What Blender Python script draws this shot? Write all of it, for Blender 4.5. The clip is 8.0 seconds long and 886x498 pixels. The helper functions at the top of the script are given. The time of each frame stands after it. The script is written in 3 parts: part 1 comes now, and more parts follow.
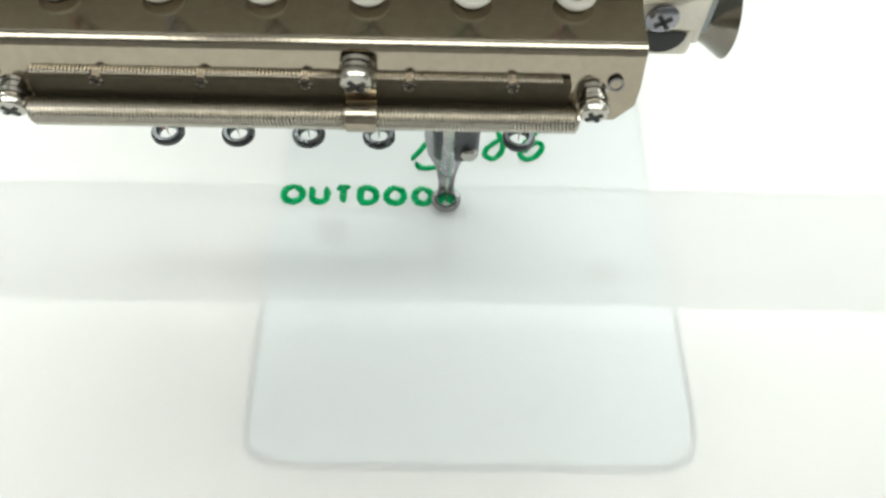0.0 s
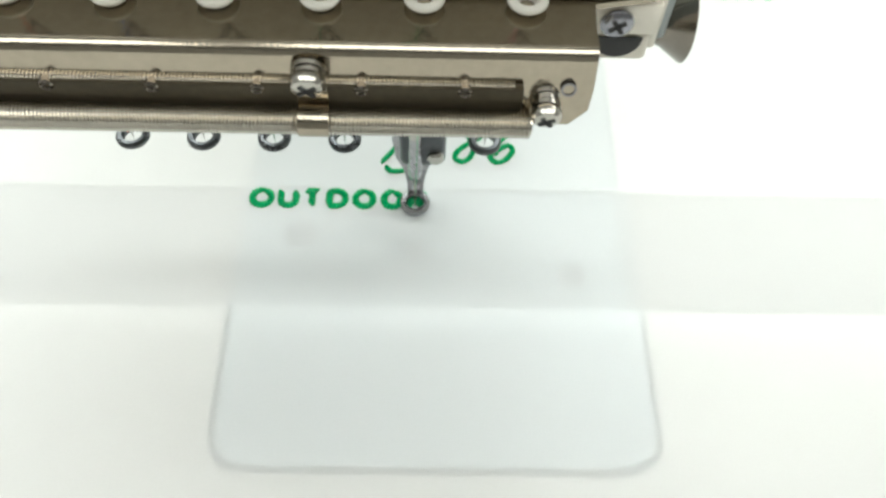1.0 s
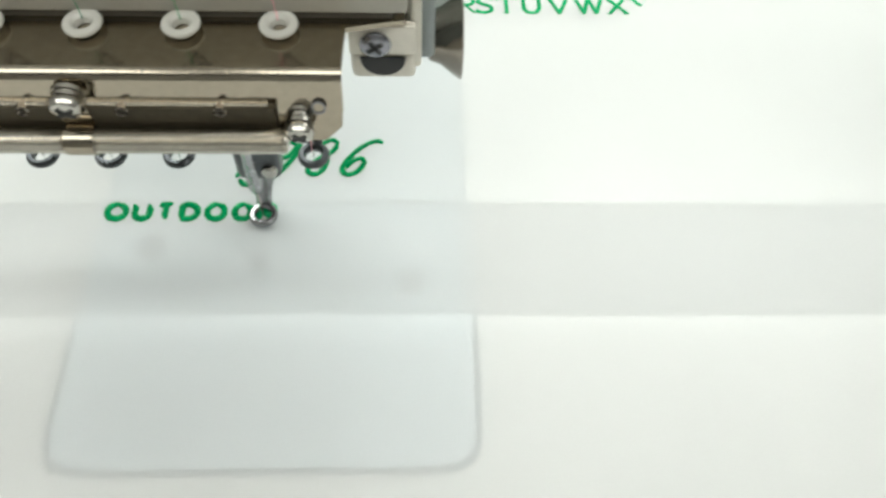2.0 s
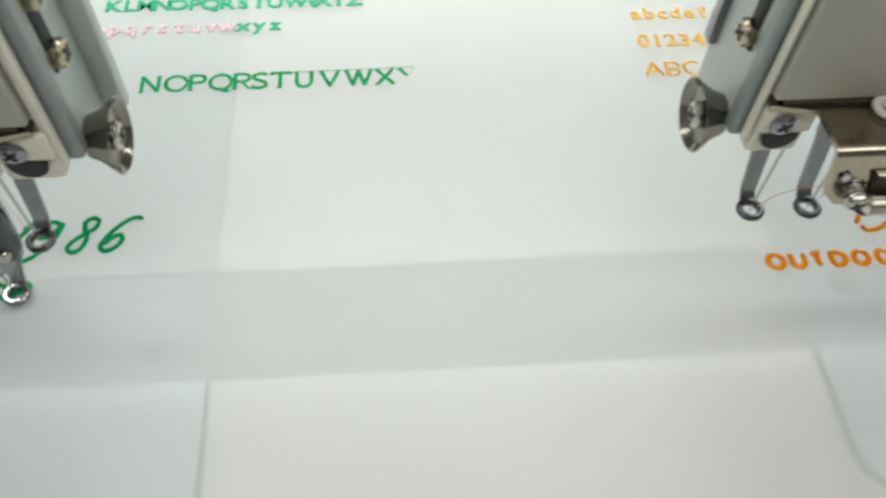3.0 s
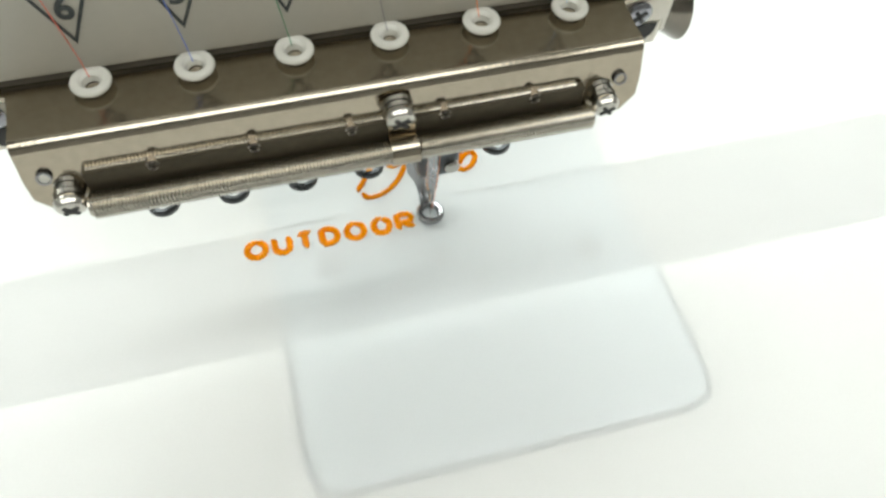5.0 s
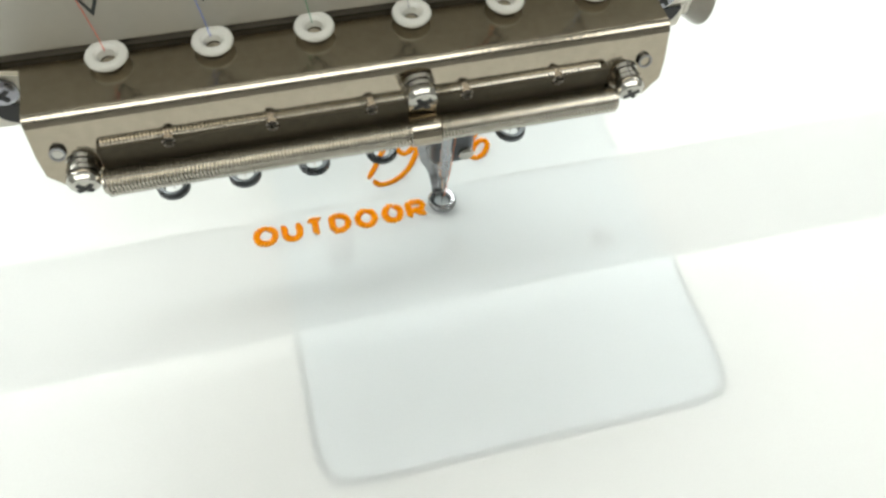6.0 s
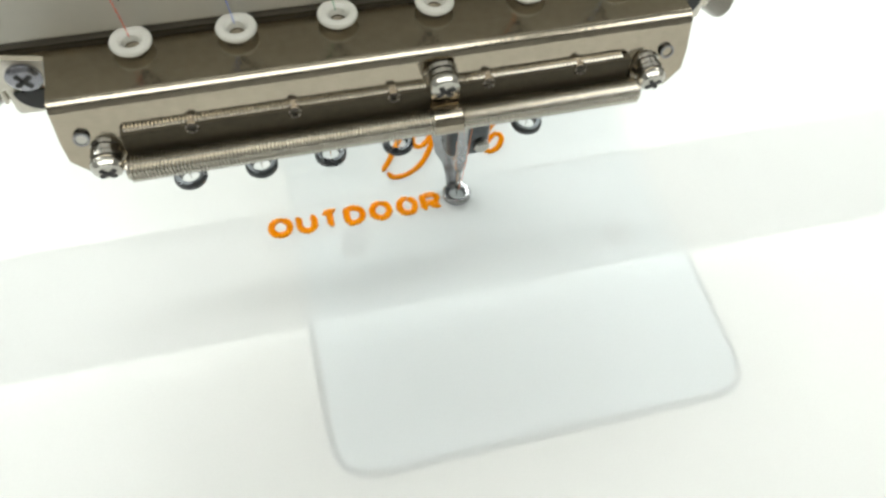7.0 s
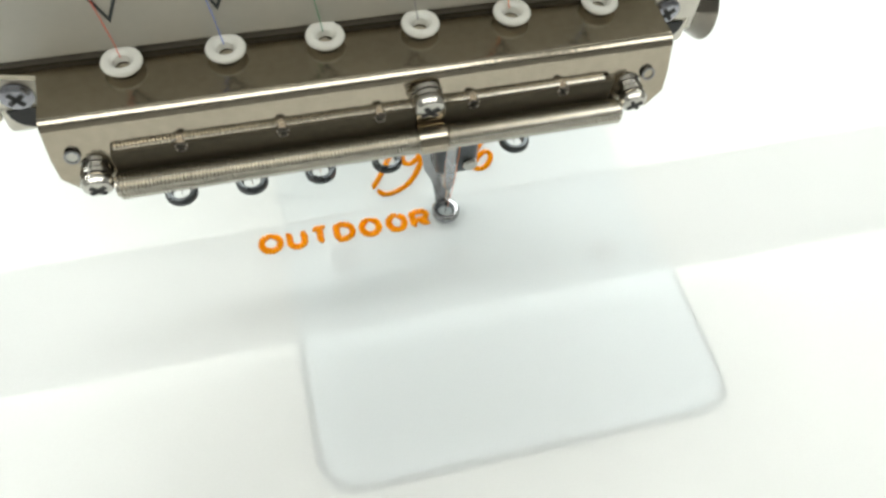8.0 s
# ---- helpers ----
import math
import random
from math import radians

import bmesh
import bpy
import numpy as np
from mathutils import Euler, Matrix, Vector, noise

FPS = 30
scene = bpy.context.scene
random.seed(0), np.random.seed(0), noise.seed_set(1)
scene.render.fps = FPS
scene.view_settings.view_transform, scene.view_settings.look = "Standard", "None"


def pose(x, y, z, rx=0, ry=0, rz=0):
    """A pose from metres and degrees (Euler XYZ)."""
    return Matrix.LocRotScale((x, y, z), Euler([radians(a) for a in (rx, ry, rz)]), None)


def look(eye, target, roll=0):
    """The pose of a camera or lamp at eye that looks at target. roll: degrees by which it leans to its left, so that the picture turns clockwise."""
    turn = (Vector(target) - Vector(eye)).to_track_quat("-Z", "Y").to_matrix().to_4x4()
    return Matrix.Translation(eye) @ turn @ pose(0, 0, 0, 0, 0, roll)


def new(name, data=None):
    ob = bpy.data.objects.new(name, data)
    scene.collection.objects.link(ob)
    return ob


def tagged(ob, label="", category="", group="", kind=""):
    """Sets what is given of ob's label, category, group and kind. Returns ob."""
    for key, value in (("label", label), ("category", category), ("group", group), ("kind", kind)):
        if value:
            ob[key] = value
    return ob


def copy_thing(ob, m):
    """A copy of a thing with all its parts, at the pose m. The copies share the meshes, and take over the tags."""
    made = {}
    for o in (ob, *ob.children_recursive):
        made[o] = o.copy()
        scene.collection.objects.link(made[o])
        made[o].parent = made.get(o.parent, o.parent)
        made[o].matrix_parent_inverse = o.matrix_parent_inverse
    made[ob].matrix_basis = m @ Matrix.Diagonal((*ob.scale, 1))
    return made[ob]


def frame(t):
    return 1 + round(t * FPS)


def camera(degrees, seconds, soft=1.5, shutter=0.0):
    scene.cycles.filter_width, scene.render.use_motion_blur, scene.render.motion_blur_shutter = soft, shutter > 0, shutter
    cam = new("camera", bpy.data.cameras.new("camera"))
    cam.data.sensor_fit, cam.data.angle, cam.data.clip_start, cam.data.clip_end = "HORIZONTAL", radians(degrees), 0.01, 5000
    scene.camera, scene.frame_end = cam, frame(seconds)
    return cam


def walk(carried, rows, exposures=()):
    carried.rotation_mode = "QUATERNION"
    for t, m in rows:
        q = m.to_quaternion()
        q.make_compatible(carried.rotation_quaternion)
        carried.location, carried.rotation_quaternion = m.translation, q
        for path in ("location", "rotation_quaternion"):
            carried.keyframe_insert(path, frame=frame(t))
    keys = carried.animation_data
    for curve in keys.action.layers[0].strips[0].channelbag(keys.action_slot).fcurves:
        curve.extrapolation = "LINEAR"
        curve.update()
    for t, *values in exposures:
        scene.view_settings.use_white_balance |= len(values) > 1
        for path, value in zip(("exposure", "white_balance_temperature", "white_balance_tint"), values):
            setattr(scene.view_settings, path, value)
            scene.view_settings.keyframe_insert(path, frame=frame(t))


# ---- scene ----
PATH = [
    (0, -0.23535, -0.11157, 0.19104, -0.23208, -0.00706, 0.02055, 2.42),
    (0.5, -0.23491, -0.11260, 0.18904, -0.23176, -0.00651, 0.01952, 2.47),
    (1, -0.22803, -0.11081, 0.19145, -0.22340, -0.00616, 0.02107, 3.03),
    (1.2, -0.22350, -0.11363, 0.19187, -0.21850, -0.00900, 0.02150, 3.39),
    (2.3, -0.16499, -0.11726, 0.20668, -0.15833, -0.00885, 0.03874, 2.69),
    (2.5, -0.15107, -0.11853, 0.21165, -0.14382, -0.00872, 0.04465, 3.04),
    (3, -0.11120, -0.12041, 0.22217, -0.09898, -0.00739, 0.05762, 2.46),
    (3.5, -0.06654, -0.12055, 0.22539, -0.04486, -0.00731, 0.06197, 3.10),
    (4, -0.02220, -0.12448, 0.22909, 0.00774, -0.01142, 0.06685, 2.83),
    (4.5, 0.01709, -0.12258, 0.22404, 0.05149, -0.01514, 0.05890, 3.42),
    (5, 0.03053, -0.11327, 0.20177, 0.06402, -0.01135, 0.03298, 3.98),
    (5.2, 0.03047, -0.11121, 0.19781, 0.06455, -0.00998, 0.02871, 4.38),
    (6.3, 0.02487, -0.11320, 0.19749, 0.05858, -0.01190, 0.02837, 5.10),
    (6.5, 0.02431, -0.11309, 0.19696, 0.05702, -0.01106, 0.02808, 4.60),
    (7, 0.02283, -0.11372, 0.19636, 0.05608, -0.01238, 0.02717, 5.02),
    (7.5, 0.02037, -0.11591, 0.19431, 0.05377, -0.01063, 0.02757, 4.72),
    (8, 0.02453, -0.11515, 0.19879, 0.05942, -0.01097, 0.03167, 5.54),
]
cam = camera(57.80, 8.0, soft=2.7, shutter=0.2)
walk(cam, [(t, look((ex, ey, ez), (tx, ty, tz), roll)) for t, ex, ey, ez, tx, ty, tz, roll in PATH],
     exposures=[(0.0, -0.15), (1.2, -0.15), (2.5, -0.56), (3.0, -0.74), (3.5, -0.9), (4.0, -1.05), (4.5, -0.52), (5.0, -0.16), (5.4, -0.13), (8.0, -0.13)])

# ---- light: white work room with ceiling panels ----
world = bpy.data.worlds.new("room_air")
scene.world = world
world.use_nodes = True
world.node_tree.nodes["Background"].inputs[0].default_value = (0.9, 0.95, 1.0, 1)
world.node_tree.nodes["Background"].inputs[1].default_value = 0.05
LAMP_POWER = 5.2
# Power of the added light bar, which stands out of view.
ADDED_BAR_POWER = 3.2
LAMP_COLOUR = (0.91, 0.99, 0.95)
PITCH = 0.018            # needle spacing
HEAD_GAP = 0.3007         # spacing of the two heads
FACE_Y = 0.0019          # front face of the covers
NEEDLE_Y = 0.0212        # line of the needles behind the cover's face
NEEDLE_X = -0.0022       # needles against the eyelets above them
HEAD_DROP = -0.0016      # seat of the heads on their beam


# ---- materials ----
def material(name, color, rough=0.5, metal=0.0, grain=None, spread=0.08, bump=0.0, bump_scale=900.0, coat=0.0, sheen=0.0):
    """A surface with two scales of colour variation, roughness variation and fine relief."""
    m = bpy.data.materials.new(name)
    m.use_nodes = True
    nt = m.node_tree
    b = nt.nodes["Principled BSDF"]
    b.inputs["Metallic"].default_value = metal
    b.inputs["Coat Weight"].default_value = coat
    b.inputs["Sheen Weight"].default_value = sheen
    co = nt.nodes.new("ShaderNodeTexCoord")
    big, small = nt.nodes.new("ShaderNodeTexNoise"), nt.nodes.new("ShaderNodeTexNoise")
    big.inputs["Scale"].default_value, small.inputs["Scale"].default_value = 25.0, grain or 600.0
    big.inputs["Detail"].default_value = 4.0
    for n in (big, small):
        nt.links.new(co.outputs["Object"], n.inputs["Vector"])
    mix = nt.nodes.new("ShaderNodeMath")
    mix.operation = "MULTIPLY_ADD"
    mix.inputs[1].default_value = 0.5
    nt.links.new(big.outputs["Fac"], mix.inputs[0])
    half = nt.nodes.new("ShaderNodeMath")
    half.operation = "MULTIPLY"
    half.inputs[1].default_value = 0.5
    nt.links.new(small.outputs["Fac"], half.inputs[0])
    nt.links.new(half.outputs[0], mix.inputs[2])
    ramp = nt.nodes.new("ShaderNodeValToRGB")
    ramp.color_ramp.elements[0].position, ramp.color_ramp.elements[1].position = 0.3, 0.7
    ramp.color_ramp.elements[0].color = (*[c * (1 - spread) for c in color], 1)
    ramp.color_ramp.elements[1].color = (*[min(1, c * (1 + spread)) for c in color], 1)
    nt.links.new(mix.outputs[0], ramp.inputs[0])
    nt.links.new(ramp.outputs[0], b.inputs["Base Color"])
    rr = nt.nodes.new("ShaderNodeMapRange")
    rr.inputs["To Min"].default_value, rr.inputs["To Max"].default_value = rough * 0.8, min(1, rough * 1.2)
    nt.links.new(mix.outputs[0], rr.inputs["Value"])
    nt.links.new(rr.outputs[0], b.inputs["Roughness"])
    if bump:
        n = nt.nodes.new("ShaderNodeTexNoise")
        n.inputs["Scale"].default_value = bump_scale
        nt.links.new(co.outputs["Object"], n.inputs["Vector"])
        bp = nt.nodes.new("ShaderNodeBump")
        bp.inputs["Strength"].default_value, bp.inputs["Distance"].default_value = bump, 0.0002
        nt.links.new(n.outputs["Fac"], bp.inputs["Height"])
        nt.links.new(bp.outputs[0], b.inputs["Normal"])
    return m


NICKEL = material("polished_nickel", (0.40, 0.352, 0.278), 0.12, 1.0, spread=0.10, bump=0.14, bump_scale=1500)
SPRING = material("spring_steel", (0.58, 0.54, 0.465), 0.24, 1.0, spread=0.08)
CHROME = material("chrome", (0.52, 0.50, 0.46), 0.17, 1.0, spread=0.05)
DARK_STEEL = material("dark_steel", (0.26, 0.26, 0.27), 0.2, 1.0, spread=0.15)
FOOT = material("mid_grey_steel", (0.42, 0.42, 0.43), 0.26, 1.0, spread=0.12)
SCREW_DARK = material("blue_black_screw", (0.09, 0.12, 0.15), 0.6)
JOINT_FILLER = material("dark_brown_filler", (0.075, 0.066, 0.05), 0.6, spread=0.1)
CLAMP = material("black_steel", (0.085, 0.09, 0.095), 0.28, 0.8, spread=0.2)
# Flat black that stands for the shade inside slots and cavities.
BLACK_GAP = material("recess_black", (0.02, 0.02, 0.02), 0.6)
KNOB = material("dark_nickel", (0.25, 0.225, 0.195), 0.18, 1.0, spread=0.1)
STRIP = material("dark_brown_steel", (0.055, 0.045, 0.028), 0.4, 0.6, spread=0.2)
PALE_GREY = material("pale_grey_green_paint", (0.48, 0.53, 0.50), 0.3, spread=0.04, bump=0.08)
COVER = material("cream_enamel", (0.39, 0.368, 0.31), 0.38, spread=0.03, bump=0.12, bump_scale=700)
SIDE_GREY = material("blue_grey_paint", (0.26, 0.29, 0.285), 0.35, spread=0.05, bump=0.1)
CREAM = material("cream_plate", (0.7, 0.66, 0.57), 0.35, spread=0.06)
BRASS = material("yellowed_steel", (0.46, 0.4, 0.29), 0.25, 1.0, spread=0.15)
CERAMIC = material("white_ceramic", (0.6, 0.59, 0.53), 0.25, spread=0.03, coat=0.3)
PRINT = material("black_print", (0.025, 0.03, 0.03), 0.5)
SCREW_BLUE = material("blued_screw", (0.3, 0.3, 0.33), 0.25, 1.0, spread=0.2)
WALLPAINT = material("white_wall_paint", (0.8, 0.8, 0.78), 0.8)
WALL_GREY = material("grey_wall_paint", (0.42, 0.42, 0.4), 0.8)
FLOORMAT = material("grey_floor", (0.35, 0.35, 0.34), 0.6)
TABLE_LIGHT = material("light_laminate", (0.82, 0.82, 0.79), 0.5, spread=0.04)
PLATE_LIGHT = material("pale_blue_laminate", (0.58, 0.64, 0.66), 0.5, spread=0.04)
BED_DARK = material("dark_blue_grey_bed_plate", (0.34, 0.41, 0.44), 0.6, spread=0.08)
TABLE_DARK = material("grey_strip", (0.40, 0.40, 0.38), 0.5, spread=0.06)
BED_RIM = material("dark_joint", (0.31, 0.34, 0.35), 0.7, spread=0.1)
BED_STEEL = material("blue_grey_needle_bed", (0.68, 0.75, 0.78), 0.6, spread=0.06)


def thread_material(name, color):
    m = material(name, color, 0.32, grain=1500, spread=0.2, bump=0.5, bump_scale=2500)
    m.node_tree.nodes["Principled BSDF"].inputs["Specular IOR Level"].default_value = 0.22
    return m


GREEN = thread_material("green_thread", (0.0, 0.43, 0.15))
ORANGE = thread_material("orange_thread", (1.0, 0.34, 0.0))
PALE_GREEN = thread_material("thin_green_thread", (0.05, 0.52, 0.27))
PALE_ORANGE = thread_material("yellow_orange_thread", (1.0, 0.53, 0.12))
PINK = thread_material("pale_pink_thread", (0.95, 0.62, 0.68))
THREADS = {n: thread_material(n + "_sewing_thread", c) for n, c in dict(
    red=(0.7, 0.12, 0.08), blue=(0.12, 0.2, 0.6), dark_green=(0.03, 0.22, 0.1), grey=(0.2, 0.19, 0.2),
    orange=(0.85, 0.2, 0.03), light_blue=(0.3, 0.42, 0.6), green=(0.02, 0.35, 0.12), pink=(0.85, 0.35, 0.42)).items()}


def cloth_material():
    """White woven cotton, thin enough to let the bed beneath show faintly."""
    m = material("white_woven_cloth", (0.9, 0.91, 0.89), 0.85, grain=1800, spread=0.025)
    nt = m.node_tree
    b, out = nt.nodes["Principled BSDF"], nt.nodes["Material Output"]
    co = nt.nodes.new("ShaderNodeTexCoord")
    waves = []
    for axis in ("X", "Y"):
        w = nt.nodes.new("ShaderNodeTexWave")
        w.bands_direction = axis
        w.inputs["Scale"].default_value, w.inputs["Distortion"].default_value = 700.0, 1.5
        nt.links.new(co.outputs["Object"], w.inputs["Vector"])
        waves.append(w)
    add = nt.nodes.new("ShaderNodeMath")
    nt.links.new(waves[0].outputs["Fac"], add.inputs[0])
    nt.links.new(waves[1].outputs["Fac"], add.inputs[1])
    bp = nt.nodes.new("ShaderNodeBump")
    bp.inputs["Strength"].default_value, bp.inputs["Distance"].default_value = 0.15, 0.0001
    nt.links.new(add.outputs[0], bp.inputs["Height"])
    nt.links.new(bp.outputs[0], b.inputs["Normal"])
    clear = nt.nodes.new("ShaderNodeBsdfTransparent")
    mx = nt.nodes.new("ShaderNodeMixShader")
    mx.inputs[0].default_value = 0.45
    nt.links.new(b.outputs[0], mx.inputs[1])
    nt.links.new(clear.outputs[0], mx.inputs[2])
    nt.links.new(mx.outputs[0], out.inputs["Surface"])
    return m


CLOTH = cloth_material()


# ---- mesh helpers ----
def part(name, bm, mat, parent=None, label="", smooth=True):
    me = bpy.data.meshes.new(name)
    bmesh.ops.recalc_face_normals(bm, faces=bm.faces)
    bm.to_mesh(me)
    bm.free()
    me.materials.append(mat)
    if smooth:
        me.polygons.foreach_set("use_smooth", [True] * len(me.polygons))
        me.set_sharp_from_angle(angle=radians(35))
    ob = new(name, me)
    ob.parent = parent
    if label:
        tagged(ob, label)
    return ob


def box(bm, lo, hi, bevel=0.0, segments=2):
    lo, hi = Vector(lo), Vector(hi)
    geo = bmesh.ops.create_cube(bm, size=1.0, matrix=Matrix.Translation((lo + hi) / 2) @ Matrix.Diagonal((*(hi - lo), 1)))
    if bevel:
        edges = list({e for v in geo["verts"] for e in v.link_edges})
        bmesh.ops.bevel(bm, geom=edges, offset=bevel, segments=segments, affect="EDGES", profile=0.5)
    return bm


def lathe(bm, profile, m, steps=24):
    """Spins (radius, height) pairs about local z, laid out by m."""
    rings = []
    for r, h in profile:
        if r < 1e-7:
            rings.append([bm.verts.new(m @ Vector((0, 0, h)))])
        else:
            rings.append([bm.verts.new(m @ Vector((r * math.cos(2 * math.pi * i / steps), r * math.sin(2 * math.pi * i / steps), h))) for i in range(steps)])
    for a, b in zip(rings, rings[1:]):
        for i in range(steps):
            j = (i + 1) % steps
            if len(a) == 1:
                bm.faces.new((a[0], b[i], b[j]))
            elif len(b) == 1:
                bm.faces.new((a[i], a[j], b[0]))
            else:
                bm.faces.new((a[i], a[j], b[j], b[i]))
    return bm


def smooth_path(points, step):
    """Even samples along a Catmull-Rom curve through the points."""
    p = [Vector(q) for q in points]
    p = [p[0] * 2 - p[1]] + p + [p[-1] * 2 - p[-2]]
    dense = []
    for a, b, c, d in zip(p, p[1:], p[2:], p[3:]):
        for k in range(24):
            t = k / 24
            dense.append(0.5 * ((2 * b) + (c - a) * t + (2 * a - 5 * b + 4 * c - d) * t * t + (3 * b - a - 3 * c + d) * t ** 3))
    dense.append(p[-2])
    return even(dense, step)


def even(points, step):
    p = [Vector(q) for q in points]
    out, carry = [p[0]], 0.0
    for a, b in zip(p, p[1:]):
        d = (b - a).length
        s = step - carry
        while s <= d:
            out.append(a.lerp(b, s / d))
            s += step
        carry = d - (s - step)
    return out


def tube(bm, path, radius, sides=6, closed=False):
    """A round tube along a path."""
    rings, n = [], len(path)
    up = Vector((0.13, 0.31, 0.94))
    for i, q in enumerate(path):
        a = path[(i - 1) % n] if closed or i else q
        b = path[(i + 1) % n] if closed or i < n - 1 else q
        t = (Vector(b) - Vector(a)).normalized()
        u = t.cross(up)
        u = u.normalized() if u.length > 1e-4 else t.orthogonal().normalized()
        v = u.cross(t)
        rings.append([bm.verts.new(Vector(q) + radius * (u * math.cos(2 * math.pi * k / sides) + v * math.sin(2 * math.pi * k / sides))) for k in range(sides)])
    for a, b in zip(rings, rings[1:] + (rings[:1] if closed else [])):
        for k in range(sides):
            j = (k + 1) % sides
            bm.faces.new((a[k], a[j], b[j], b[k]))
    if not closed:
        bm.faces.new(rings[0])
        bm.faces.new(rings[-1])
    return bm


def helix(bm, start, length, radius, wire, pitch):
    turns, seg = int(length / pitch), 12
    path = [Vector((start[0] + length * i / (turns * seg), start[1] + radius * math.cos(2 * math.pi * i / seg), start[2] + radius * math.sin(2 * math.pi * i / seg))) for i in range(turns * seg + 1)]
    return tube(bm, path, wire, 5)


def thing(name, label, category, at=(0, 0, 0), group="", kind=""):
    ob = new(name)
    ob.empty_display_size = 0.01
    ob.location = at
    return tagged(ob, label, category, group, kind)


def satin(bm, path, width, height=0.0007, slant=0.35, rng=random):
    """A column of satin stitches along a flat path: each stitch is a ridge across it."""
    n, rings = len(path), []
    for i, q in enumerate(path):
        t = (path[min(i + 1, n - 1)] - path[max(i - 1, 0)]).normalized()
        u = Vector((-t.y, t.x, 0))
        taper = min(1.0, 0.55 + 0.45 * min(i, n - 1 - i) / 3)
        w = width / 2 * taper * ((0.82, 1.04, 1.06)[i % 3] + rng.uniform(-0.1, 0.08))
        h = height * ((0.22, 0.92, 1.02)[i % 3] + rng.uniform(-0.1, 0.1))
        row = []
        for s, k in ((-1, 0.0), (-0.82, 0.6), (-0.4, 0.95), (0.0, 1.0), (0.4, 0.95), (0.82, 0.6), (1, 0.0)):
            row.append(bm.verts.new(q + u * w * s + t * (s * slant * width / 2) + Vector((0, 0, h * k))))
        rings.append(row)
    for a, b in zip(rings, rings[1:]):
        for k in range(6):
            bm.faces.new((a[k], a[k + 1], b[k + 1], b[k]))
    bm.faces.new(rings[0])
    bm.faces.new(rings[-1])
    return bm


# ---- the setting ----
def setting():
    bm = box(bmesh.new(), (-2.2, -2.2, -0.87), (2.2, 2.2, -0.85))
    tagged(part("floor", bm, FLOORMAT), "plain grey workshop floor", "floor", kind="structure")
    bm = box(bmesh.new(), (-2.2, -2.2, 1.75), (2.2, 2.2, 1.8))
    tagged(part("ceiling", bm, WALLPAINT), "plain white workshop ceiling", "ceiling", kind="structure")
    for name, lo, hi in (("wall_north", (-2.2, 2.2, -0.87), (2.2, 2.3, 1.8)), ("wall_south", (-2.2, -2.3, -0.87), (2.2, -2.2, 1.8)),
                         ("wall_east", (2.2, -2.3, -0.87), (2.3, 2.3, 1.8)), ("wall_west", (-2.3, -2.3, -0.87), (-2.2, 2.3, 1.8))):
        tagged(part(name, box(bmesh.new(), lo, hi), WALL_GREY), "plain grey painted wall", "wall", kind="structure")


def ceiling_panels():
    glow = bpy.data.materials.new("lamp_diffuser")
    glow.use_nodes = True
    e = glow.node_tree.nodes["Principled BSDF"]
    e.inputs["Emission Color"].default_value = (1, 0.99, 0.96, 1)
    e.inputs["Emission Strength"].default_value = 3.0
    for x in (-1.35, 0.0, 1.35):
        for y, power in ((-0.7, 1.0), (1.2, 1.0)):
            lamp = thing("ceiling_light", "wide white ceiling light panel", "lamp", (x, y, 1.75), "ceiling lights")
            part("housing", box(bmesh.new(), (-0.58, -0.48, -0.04), (0.58, 0.48, 0.0), 0.006), WALLPAINT, lamp)
            part("diffuser", box(bmesh.new(), (-0.56, -0.46, -0.048), (0.56, 0.46, -0.041)), glow, lamp)
            data = bpy.data.lights.new("panel_light", "AREA")
            data.shape, data.size, data.size_y, data.energy, data.color = "RECTANGLE", 1.1, 0.9, LAMP_POWER * power, LAMP_COLOUR
            ob = new("panel_light", data)
            ob.location = (x, y, 1.69)


def added_light_bar():
    """Added light bar on two unseen posts; brightens the cloth behind the heads."""
    lamp = thing("added_light_bar", "long white light bar on two posts, added out of view", "lamp", (0, 0, 0))
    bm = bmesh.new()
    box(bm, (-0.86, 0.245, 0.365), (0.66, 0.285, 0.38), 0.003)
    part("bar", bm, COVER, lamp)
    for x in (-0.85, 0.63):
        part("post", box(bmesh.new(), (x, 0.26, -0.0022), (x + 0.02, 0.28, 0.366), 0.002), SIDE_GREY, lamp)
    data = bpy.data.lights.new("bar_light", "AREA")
    data.shape, data.size, data.size_y, data.energy, data.color = "RECTANGLE", 1.4, 0.025, ADDED_BAR_POWER, LAMP_COLOUR
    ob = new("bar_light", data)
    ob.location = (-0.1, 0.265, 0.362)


def rounded_slab(x0, x1, y0, y1, r, z0, z1):
    """A slab whose two front corners are rounded."""
    bm = bmesh.new()
    pts = [(x0 + r - r * math.sin(radians(a)), y0 + r - r * math.cos(radians(a))) for a in range(90, -1, -15)]
    pts += [(x1 - r + r * math.sin(radians(a)), y0 + r - r * math.cos(radians(a))) for a in range(0, 91, 15)] + [(x1, y1), (x0, y1)]
    f = bm.faces.new([bm.verts.new((x, y, z0)) for x, y in pts])
    ext = bmesh.ops.extrude_face_region(bm, geom=[f])
    bmesh.ops.translate(bm, verts=[v for v in ext["geom"] if isinstance(v, bmesh.types.BMVert)], vec=(0, 0, z1 - z0))
    return bm


